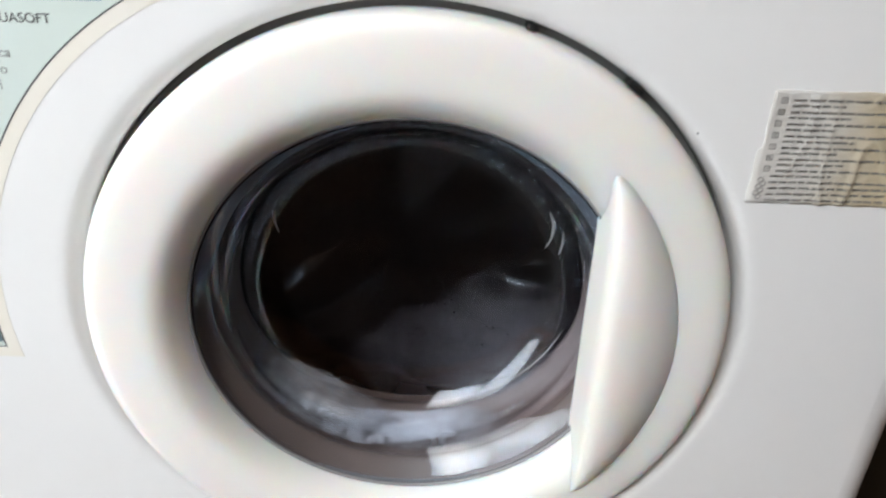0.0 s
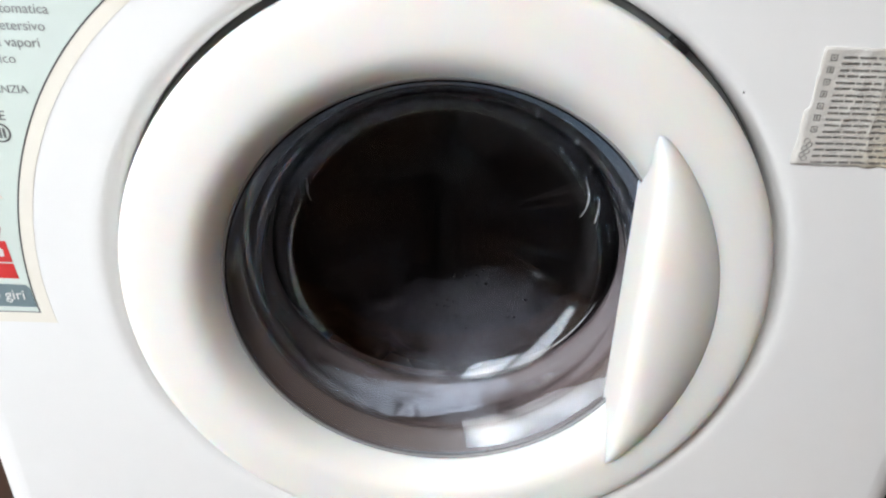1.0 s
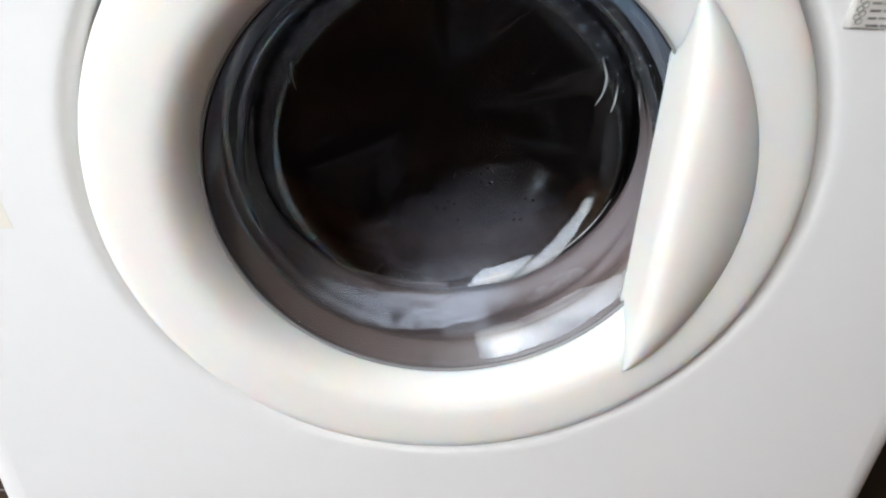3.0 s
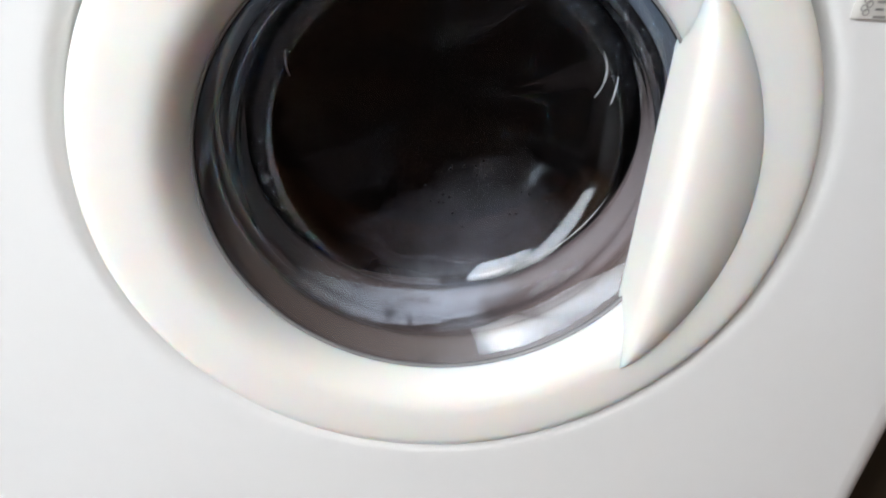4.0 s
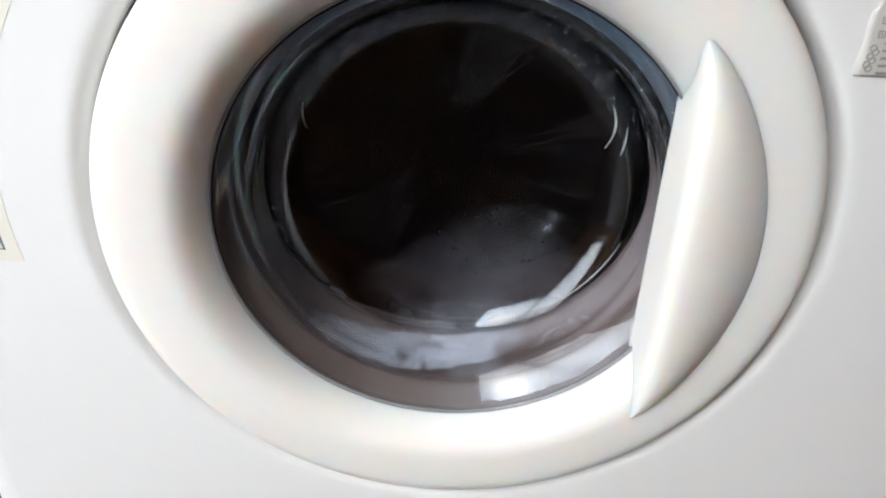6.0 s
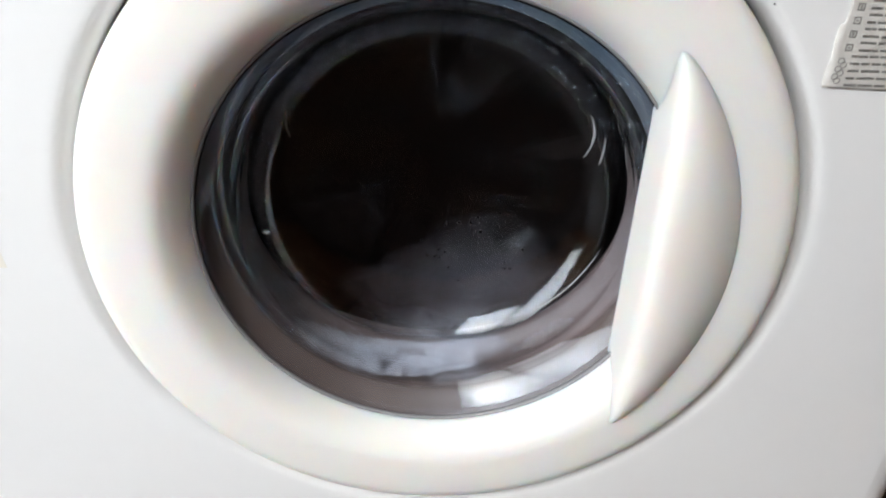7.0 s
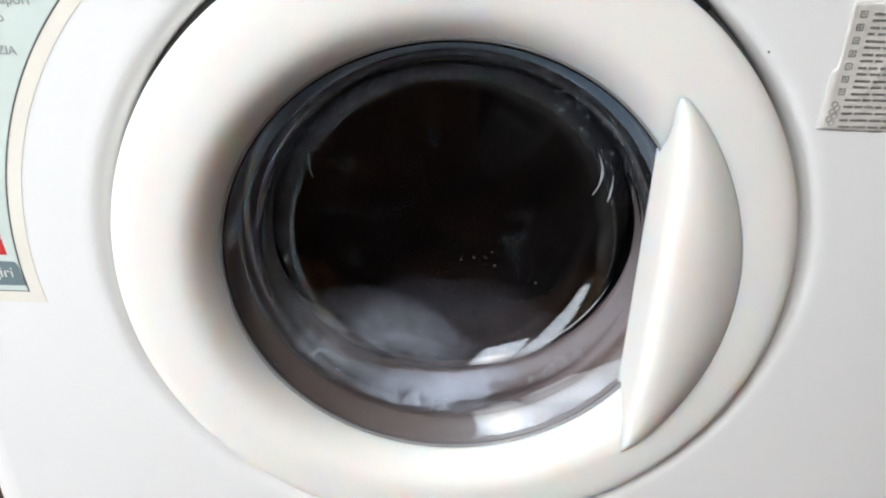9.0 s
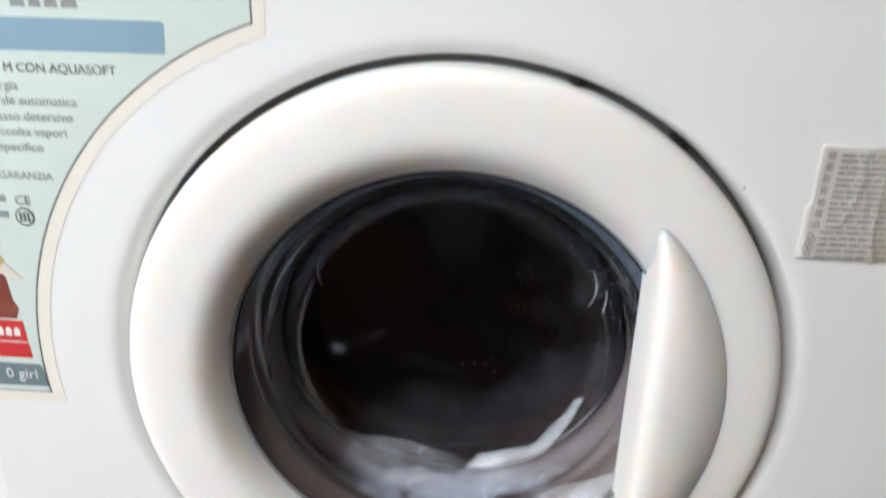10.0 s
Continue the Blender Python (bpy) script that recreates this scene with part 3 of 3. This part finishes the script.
def washing_machine():
    top = tagged(empty("washing_machine"), "white front-loading washing machine with a round glass door, washing dark clothes", "washing machine")
    front_panel(top)
    lo, hi = LEFT - EDGE, RIGHT + EDGE
    for a, b in ((lo, lo + 0.004), (hi - 0.004, hi)):
        part("side_panel", box(a, b, 0.052, 0.56, 0.075, 0.846, 0.001), ENAMEL, top, "white enamelled side panel", smooth=False)
    part("back_panel", box(lo + 0.005, hi - 0.005, 0.553, 0.558, 0.075, 0.846), ENAMEL, top, smooth=False)
    part("top_panel", box(lo, hi, 0.0, 0.56, 0.848, 0.868, 0.008, 3), ENAMEL, top, smooth=False)
    part("control_fascia", box(lo, hi, -0.004, 0.05, 0.7275, 0.8465, 0.01, 3), PLASTIC, top, smooth=False)
    part("plinth", box(lo + 0.006, hi - 0.006, 0.012, 0.55, 0.012, 0.0735, 0.006, 2), PLASTIC, top, smooth=False)
    for sx in (-0.25, 0.25):
        for sy in (0.06, 0.50):
            bm = bmesh.new()
            bmesh.ops.create_cone(bm, cap_ends=True, segments=20, radius1=0.022, radius2=0.018, depth=0.014, matrix=Matrix.Translation((sx, sy, 0.007)))
            part("foot", bm, DARK_RUBBER, top)
    part("tub", lathe([(0.197, 0.045), (0.20, 0.10), (0.262, 0.115), (0.268, 0.13), (0.268, 0.44), (0.25, 0.455), (0, 0.46)], 64), TUB, top, "black plastic tub behind the door")
    gasket(top)
    # added ring, coloured dark for the shade deep in the door gap
    part("gap_shade_ring", lathe([(0.1840, 0.0300), (0.1840, 0.0175), (0.1860, 0.0165), (0.1925, 0.0165), (0.1938, 0.0175), (0.1938, 0.0300)], 128), GAP, top, "dark ring added for the shade in the gap round the door")
    door(top)
    # catch of the door lock, seen in the slot round the door
    bm = box(-0.005, 0.005, 0.006, 0.0150, -0.0017, 0.0014, 0.0005)
    bm.transform(pose(0.1921 * math.cos(radians(53)), 0, HUB + 0.1921 * math.sin(radians(53)), 0, -(53 - 90), 0))
    part("latch", bm, LATCH, top, "small dark latch in the door gap")
    bm = box(-0.0025, 0.0025, 0.006, 0.0150, -0.0017, 0.0014, 0.0005)
    bm.transform(pose(0.1921 * math.cos(radians(72)), 0, HUB + 0.1921 * math.sin(radians(72)), 0, -(72 - 90), 0))
    part("latch", bm, LATCH, top, "small dark latch in the door gap")
    promo_sticker(top)
    care_sticker(top)
    for x, z, r in ((0.1497, 0.1326, 0.0005),):
        bm = bmesh.new()
        bmesh.ops.create_icosphere(bm, subdivisions=2, radius=r, matrix=Matrix.Translation((x, -0.0001 if abs(x) > 0.19 or z > 0.1 else ring_y(math.hypot(x, z)), HUB + z)))
        part("speck", bm, SPECK, top, "small dark chip in the enamel")
    return top, drum(top)


# ---------------------------------------------------------------- laundry and suds
def garment(name, label, material, angle, dist, depth, size, seed):
    """A wrung, crumpled piece of washing; its origin lies on the drum's axis."""
    bm = bmesh.new()
    bmesh.ops.create_icosphere(bm, subdivisions=6, radius=1.0)
    c = Vector((dist * math.sin(radians(angle)), depth, dist * math.cos(radians(angle))))
    sx, sy, sz = size
    turn = Matrix.Rotation(radians(angle), 3, "Y")
    for v in bm.verts:
        d = v.co.normalized()
        q = Vector((d.x * 2.1, d.y * 1.4, d.z * 1.1)) + Vector((seed, seed * 1.7, 0))
        fold = 1 - min(1.0, 2.2 * noise.noise(q * 0.95) ** 2)
        fine = 1 - min(1.0, 2.2 * noise.noise(q * 2.4 + Vector((4, 1, 2))) ** 2)
        k = 0.66 + 0.36 * fold ** 2 + 0.08 * fine ** 2 + 0.10 * noise.noise(q * 0.7)
        p = turn @ Vector((d.x * sx * k, d.y * sy * k, d.z * sz * k)) + c
        r = math.hypot(p.x, p.z)
        if r > 0.222:
            p.x, p.z = p.x * 0.222 / r, p.z * 0.222 / r
        lim = 0.128 + 0.0007 * seed + 0.004 * noise.noise(q * 0.8) 
        p.y = lim + 0.012 * math.log1p(math.exp((p.y - lim) / 0.012))
        v.co = p
    ob = link(name, bm, material)
    ob.matrix_world = pose(0, 0, HUB)
    return tagged(ob, label, "laundry", "dark washing in the drum")


def skirt():
    """A wide wet satin skirt pressed against the glass, its soft pleats fanning out from the drum's middle."""
    na, nr = 180, 36
    bm = bmesh.new()
    sheets = []
    for back in (0.0, 0.007):
        rings = [[bm.verts.new((0, 0.119 + back, 0))]]
        for k in range(1, nr + 1):
            r = 0.162 * k / nr
            ring = []
            for i in range(na):
                a = 2 * math.pi * i / na
                n1 = noise.noise(Vector((2.2 * math.cos(a), 2.2 * math.sin(a), r * 14)))
                n2 = noise.noise(Vector((26 * r * math.cos(a), 26 * r * math.sin(a), 4)))
                w = a - radians(5) + 2.0 * r + 0.16 * n1
                high = min(1.0, r / 0.086) ** 2.4
                y = 0.119 - 0.15 * r * r / (r + 0.03) - high * (0.0105 * math.sin(3 * w) + 0.0044 * math.sin(6 * w) + 0.0014 * math.sin(15 * w + 1.5 * n1)) - 0.004 * n2 + 0.045 * (max(0.0, r - 0.100) / 0.062) ** 1.5
                ring.append(bm.verts.new((r * math.sin(a), y + back, r * math.cos(a))))
            rings.append(ring)
        sheets.append(rings)
    for rings in sheets:
        for i in range(na):
            j = (i + 1) % na
            bm.faces.new((rings[0][0], rings[1][i], rings[1][j]))
            for p, q in zip(rings[1:], rings[2:]):
                bm.faces.new((p[i], q[i], q[j], p[j]))
    p, q = sheets[0][-1], sheets[1][-1]
    for i in range(na):
        j = (i + 1) % na
        bm.faces.new((p[i], q[i], q[j], p[j]))
    bmesh.ops.recalc_face_normals(bm, faces=bm.faces)
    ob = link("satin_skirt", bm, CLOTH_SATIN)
    ob.matrix_world = pose(0, 0, HUB)
    return tagged(ob, "wet dark brown satin skirt shining in soft pleats", "laundry", "dark washing in the drum")


def suds(name, label, material, size, at, lean, seed, bow=0.0):
    """A thin lens of lather with an uneven outline."""
    bm = bmesh.new()
    bmesh.ops.create_icosphere(bm, subdivisions=5, radius=1.0)
    for v in bm.verts:
        d = v.co.normalized()
        k = 0.86 + 0.22 * noise.noise(d * 2.2 + Vector((seed, 0, 0))) + 0.08 * noise.noise(d * 6 + Vector((0, seed, 0)))
        v.co = Vector((d.x * size[0] * k, d.y * size[1] * k, d.z * size[2] * k))
        v.co.z += bow * (v.co.x / size[0]) ** 2
    ob = link(name, bm, material)
    ob.matrix_world = pose(*at, *lean)
    return tagged(ob, label, "suds", "soap suds behind the glass")


machine, drum_part = washing_machine()

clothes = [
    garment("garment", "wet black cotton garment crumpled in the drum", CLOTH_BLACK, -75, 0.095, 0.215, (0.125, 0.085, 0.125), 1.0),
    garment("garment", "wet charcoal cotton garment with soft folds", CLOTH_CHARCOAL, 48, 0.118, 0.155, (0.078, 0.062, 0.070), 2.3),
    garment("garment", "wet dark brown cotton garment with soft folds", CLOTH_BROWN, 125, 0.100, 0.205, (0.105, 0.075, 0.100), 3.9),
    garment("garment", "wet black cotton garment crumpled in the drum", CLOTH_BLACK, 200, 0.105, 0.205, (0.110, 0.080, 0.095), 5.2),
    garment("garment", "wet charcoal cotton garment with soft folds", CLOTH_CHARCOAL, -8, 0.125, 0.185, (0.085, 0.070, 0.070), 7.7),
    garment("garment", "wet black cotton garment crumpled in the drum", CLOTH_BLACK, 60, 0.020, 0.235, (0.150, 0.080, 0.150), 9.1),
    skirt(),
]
film = suds("suds_film", "thin grey film of suds on the wet clothes", SUDS_FILM, (0.105, 0.005, 0.055), (0.030, 0.0868, HUB - 0.080), (0, 0, 0), 1)
foam = suds("suds_foam", "flat patch of white foam lying below the glass bowl", SUDS_FOAM, (0.080, 0.017, 0.0035), (-0.014, 0.054, HUB - 0.1225), (8, 0, 0), 2, bow=0.0262)
clump_a = suds("suds_clump", "soft white clump of suds sloshing behind the glass", SUDS_CLUMP, (0.060, 0.016, 0.024), (-0.066, 0.056, HUB - 0.130), (8, 32, 0), 3)
clump_b = suds("suds_clump", "soft white clump of suds sloshing behind the glass", SUDS_CLUMP, (0.052, 0.012, 0.019), (0.022, 0.058, HUB - 0.150), (14, -10, 0), 4)
clump_c = suds("suds_clump", "soft white clump of suds splashing up behind the glass", SUDS_SPLASH, (0.070, 0.008, 0.038), (0.012, 0.0935, HUB - 0.135), (0, 0, 0), 8)
veil = suds("suds_veil", "thin veil of suds splashing over the clothes", SUDS_VEIL, (0.060, 0.005, 0.055), (0.055, 0.0872, HUB - 0.075), (0, 0, 0), 6)


def beads(name, label, material, spots, flat):
    """Many small drops or bubbles, joined: (place, radius, way in which they lie)."""
    ball = bmesh.new()
    bmesh.ops.create_icosphere(ball, subdivisions=2, radius=1.0)
    shape = [v.co.copy() for v in ball.verts]
    tris = [[v.index for v in f.verts] for f in ball.faces]
    ball.free()
    verts, faces = [], []
    for p, r, up in spots:
        base = len(verts)
        for c in shape:
            d = c * r
            d = d - up * d.dot(up) * (1 - flat)
            verts.append(tuple(p + d))
        faces += [[base + i for i in t] for t in tris]
    me = bpy.data.meshes.new(name)
    me.from_pydata(verts, [], faces)
    for q in me.polygons:
        q.use_smooth = True
    me.materials.append(material)
    return tagged(new(name, me), label, name.replace("_", " "), kind="stuff")


def froth_and_drops():
    rng = random.Random(11)
    spots = []
    for _ in range(620):
        a = math.radians(rng.gauss(-99, 15))
        y = 0.044 + 0.024 * rng.random() ** 1.2
        r = 0.1195 + 0.0045 * rng.random() + (0.0035 if y < 0.034 else 0)
        spots.append((Vector((r * math.cos(a), y, HUB + r * math.sin(a))), 0.00022 + 0.00036 * rng.random() ** 2.5, Vector((math.cos(a), 0, math.sin(a)))))
    beads("froth", "fine white bubbles lying under the glass bowl", FROTH, spots, 0.7)
    spots = []
    for _ in range(46):
        x, z = rng.gauss(0.030, 0.032), rng.gauss(-0.062, 0.020)
        d = math.hypot(x, z)
        if d > 0.094:
            continue
        y = 0.0841 - 0.0070 * (d / 0.088) ** 2
        spots.append((Vector((x, y, HUB + z)), 0.0004 + 0.0008 * rng.random() ** 2, Vector((0, 1, 0))))
    beads("water_drops", "dark drops of water clinging to the back of the glass", DROP, spots, 0.4)


froth_and_drops()


def streak(points, thick):
    """A thin tapered thread, a painted glint on the back of the glass, from (degrees, radius, y) along it."""
    bm = bmesh.new()
    path = []
    n = 24
    for k in range(n + 1):
        u = k / n * (len(points) - 1)
        i = min(int(u), len(points) - 2)
        f = u - i
        before, after = points[max(i - 1, 0)], points[min(i + 2, len(points) - 1)]
        a, r, y = (0.5 * (2 * p + (q - o) * f + (2 * o - 5 * p + 4 * q - e) * f * f + (3 * p - o - 3 * q + e) * f ** 3)
                   for o, p, q, e in zip(before, points[i], points[i + 1], after))
        path.append(Vector((r * math.cos(radians(a)), y, HUB + r * math.sin(radians(a)))))
    rings = []
    for k, p in enumerate(path):
        way = (path[min(k + 1, n)] - path[max(k - 1, 0)]).normalized()
        side = way.cross(Vector((0, 1, 0))).normalized()
        up = way.cross(side)
        w = 0.75 * thick * (0.12 + 0.88 * math.sin(math.pi * (0.05 + 0.9 * k / n))) * (1 + 0.5 * noise.noise(p * 220))
        rings.append([bm.verts.new(p + (side * math.cos(t) + up * math.sin(t)) * w) for t in (2 * math.pi * j / 8 for j in range(8))])
    for a, b in zip(rings, rings[1:]):
        for j in range(8):
            bm.faces.new((a[j], a[(j + 1) % 8], b[(j + 1) % 8], b[j]))
    bm.faces.new(rings[0][::-1])
    bm.faces.new(rings[-1])
    bmesh.ops.recalc_face_normals(bm, faces=bm.faces)
    tagged(link("glint_streak", bm, STREAK), "thin pale thread for a window glint on the back of the glass", "suds", "soap streaks on the glass")


# pale threads imitate the window's glints along the bowl's curve
for line, thick in (
    ([(29, 0.1035, 0.0738), (23, 0.1022, 0.0742), (17.5, 0.0980, 0.0756), (13, 0.0920, 0.0768)], 0.0009),
    ([(20, 0.1074, 0.0715), (14.4, 0.1045, 0.0735), (9.7, 0.1013, 0.0748)], 0.0008),
    ([(28, 0.1172, 0.0500), (24, 0.1170, 0.0530)], 0.0006),
    ([(20, 0.1176, 0.0500), (16, 0.1172, 0.0540), (12, 0.1168, 0.0560)], 0.0009),
    ([(154, 0.1030, 0.0740), (159, 0.0995, 0.0752), (163, 0.0948, 0.0764)], 0.0006),
    ([(-58, 0.1122, 0.0668), (-44, 0.1128, 0.0662), (-30, 0.1134, 0.0656), (-20, 0.1138, 0.0650)], 0.0006),
):
    streak(line, thick)

# ---------------------------------------------------------------- room
def room():
    x0, x1, y0, y1, h = -2.6, 1.6, WALL_Y, 0.72, 2.55
    floor = tagged(link("floor", box(x0 - 0.15, x1 + 0.15, y0 - 0.15, y1 + 0.15, -0.12, -0.004), GROUT, smooth=False), "floor of small terracotta tiles", "floor", kind="structure")
    tagged(link("wall_north", box(x0 - 0.15, x1 + 0.15, y1, y1 + 0.15, -0.004, h), WALL, smooth=False), "plain beige painted wall", "wall", kind="structure")
    tagged(link("wall_west", box(x0 - 0.15, x0, y0, y1, -0.004, h), WALL, smooth=False), "plain beige painted wall", "wall", kind="structure")
    tagged(link("wall_east", box(x1, x1 + 0.15, y0, y1, -0.004, h), WALL, smooth=False), "plain beige painted wall", "wall", kind="structure")
    bm = bmesh.new()
    (ax0, ax1, az0, az1), (bx0, bx1, bz0, bz1) = (w[:4] for w in WINDOWS)
    for a, b, c, d in ((x0 - 0.15, ax0, -0.004, h), (ax0, ax1, -0.004, az0), (ax0, ax1, az1, h), (ax1, bx0, -0.004, h), (bx0, bx1, -0.004, bz0), (bx0, bx1, bz1, h), (bx1, x1 + 0.15, -0.004, h)):
        bmesh.ops.create_cube(bm, size=1, matrix=Matrix.LocRotScale(((a + b) / 2, y0 - 0.075, (c + d) / 2), None, (b - a, 0.15, d - c)))
    tagged(link("wall_south", bm, WALL, smooth=False), "beige painted wall with two window openings", "wall", kind="structure")
    tagged(link("ceiling", box(x0 - 0.15, x1 + 0.15, y0 - 0.15, y1 + 0.15, h, h + 0.15), CEIL, smooth=False), "plain white ceiling", "ceiling", kind="structure")
    f = 0.05
    for k, (wx0, wx1, wz0, wz1) in enumerate(w[:4] for w in WINDOWS):
        win = tagged(empty("window_%d" % (k + 1)), "white-framed window with a single pane", "window", kind="structure")
        bm = bmesh.new()
        for a, b, c, d in ((wx0, wx0 + f, wz0, wz1), (wx1 - f, wx1, wz0, wz1), (wx0 + f, wx1 - f, wz0, wz0 + f), (wx0 + f, wx1 - f, wz1 - f, wz1)):
            bmesh.ops.create_cube(bm, size=1, matrix=Matrix.LocRotScale(((a + b) / 2, y0 - 0.10, (c + d) / 2), None, (b - a, 0.05, d - c)))
        part("window_frame", bm, FRAME, win, smooth=False)
        p = part("pane", box(wx0 + f, wx1 - f, y0 - 0.102, y0 - 0.098, wz0 + f, wz1 - f), PANE, win, smooth=False)
        p.visible_shadow = False
    tagged(link("ground", box(-400, 400, -400, 400, -0.40, -0.30), GROUND, smooth=False), "pale concrete ground outside", "ground", kind="structure")
    # made-up block: its dark brown stands for the shade beside the machine
    side_block = tagged(empty("dark_side_block"), "dark brown block added to darken the space beside the washing machine", "cabinet")
    part("body", box(0.372, 0.92, 0.02, 0.60, 0.06, 0.86, 0.003), SIDE_DARK, side_block, smooth=False)
    part("plinth", box(0.38, 0.91, 0.06, 0.59, 0.0, 0.058), SIDE_DARK, side_block, smooth=False)
    return floor, x0, x1, y0, y1


FLOOR = room()


def floor_tiles(floor, x0, x1, y0, y1):
    size = 0.20
    base = box(-size / 2 + 0.002, size / 2 - 0.002, -size / 2 + 0.002, size / 2 - 0.002, -0.010, 0.0, 0.0015, 1)
    first = None
    for i in range(int((x1 - x0) / size)):
        for k in range(int((y1 - y0) / size)):
            if first is None:
                ob = first = part("tile", base, TILE, floor, smooth=False)
            else:
                ob = new("tile", first.data)
                ob.parent = floor
            ob.location = (x0 + size * (i + 0.5), y0 + size * (k + 0.5), 0)


floor_tiles(*FLOOR)


# ---------------------------------------------------------------- what moves
def drum_angle(t):
    """Degrees turned, clockwise from the front: coasting out at first, at rest, then tumbling at 53 turns a minute."""
    if t < 0.5:
        return -12 * (1 - t / 0.5) ** 2
    if t < 6.9:
        return 0.0
    if t < 7.2:
        return 317 * (t - 6.9) ** 2 / 0.6
    return 47.5 + 317 * (t - 7.2)


def motions():
    times = [k / 10 for k in range(6)] + [0.6, 1.0, 2.0, 3.6, 6.8] + [6.9 + k / 10 for k in range(32)]
    spin = [(t, pose(0, 0, HUB, 0, drum_angle(t), 0)) for t in times]
    walk(drum_part, spin)
    for g in clothes:
        walk(g, spin)

    CYCLE = 0.378          # a third of a turn
    fine = [t for t in times if t <= 7.2] + [7.24 + CYCLE / 6 * k for k in range(44)]

    def slosh(ob, at, lean, swing, lift, phase, early=0.0, drain=0.0):
        """Rocks about the drum's axis as the water is stirred."""
        rows = []
        for t in fine:
            a = 0.0
            up = -drain * min(1.0, max(0.0, (t - 0.6) / 3.0))
            if t > 7.0:
                ease = min(1.0, (t - 7.0) / 0.6)
                w = 2 * math.pi * (t - 8.5) / CYCLE + phase
                a = -swing * ease * math.cos(w) + 6 * ease * math.sin(t * 5 + phase)
                up += lift * ease * (0.85 + 0.15 * math.sin(w + 0.7))
            elif t < 0.6:
                a = early * (1 - t / 0.6) ** 2
                up += 0.9 * lift * (1 - t / 0.6)
            p = Matrix.Translation((0, 0, HUB)) @ pose(0, 0, up, 0, a, 0) @ Matrix.Translation((0, 0, -HUB)) @ pose(*at, *lean)
            rows.append((t, p))
        walk(ob, rows)

    def splash(ob, reach, depth, rest, low, late, wide, sink):
        """Thrown from the falling clothes across the glass, down and round, then back under the washing."""
        rows = []
        for t in fine:
            a, r, y = rest, low, depth
            if t > 7.2:
                u = ((t - late - 8.5) / CYCLE + 0.5) % 1.0
                if u < 0.8:
                    a = -wide + 1.6 * wide * u / 0.8
                    r = reach * (0.88 + 0.22 * u)
                    y += sink * max(0.0, 1 - u / 0.35)
                else:
                    w = (u - 0.8) / 0.2
                    a = 0.6 * wide - 1.6 * wide * w
                    r, y = reach * 1.05, depth + 0.045 + 0.030 * math.sin(math.pi * w)
            elif t < 0.6:
                a = rest - 25 * (1 - t / 0.6) ** 2
            rows.append((t, pose(0, 0, HUB, 0, a, 0) @ pose(0, y, -r)))
        walk(ob, rows)

    slosh(film, (0.030, 0.0868, HUB - 0.080), (0, 0, 0), 14, 0.0, 0.0, -12, drain=0.016)
    slosh(clump_a, (-0.066, 0.056, HUB - 0.130), (8, 32, 0), 7, 0.036, 0.4)
    slosh(clump_b, (0.022, 0.058, HUB - 0.150), (14, -10, 0), 9, 0.025, 1.4)
    splash(veil, 0.066, 0.0872, -24, 0.082, 0.0, 80, 0.004)
    splash(clump_c, 0.106, 0.0935, -5, 0.135, 0.05, 55, 0.030)


motions()
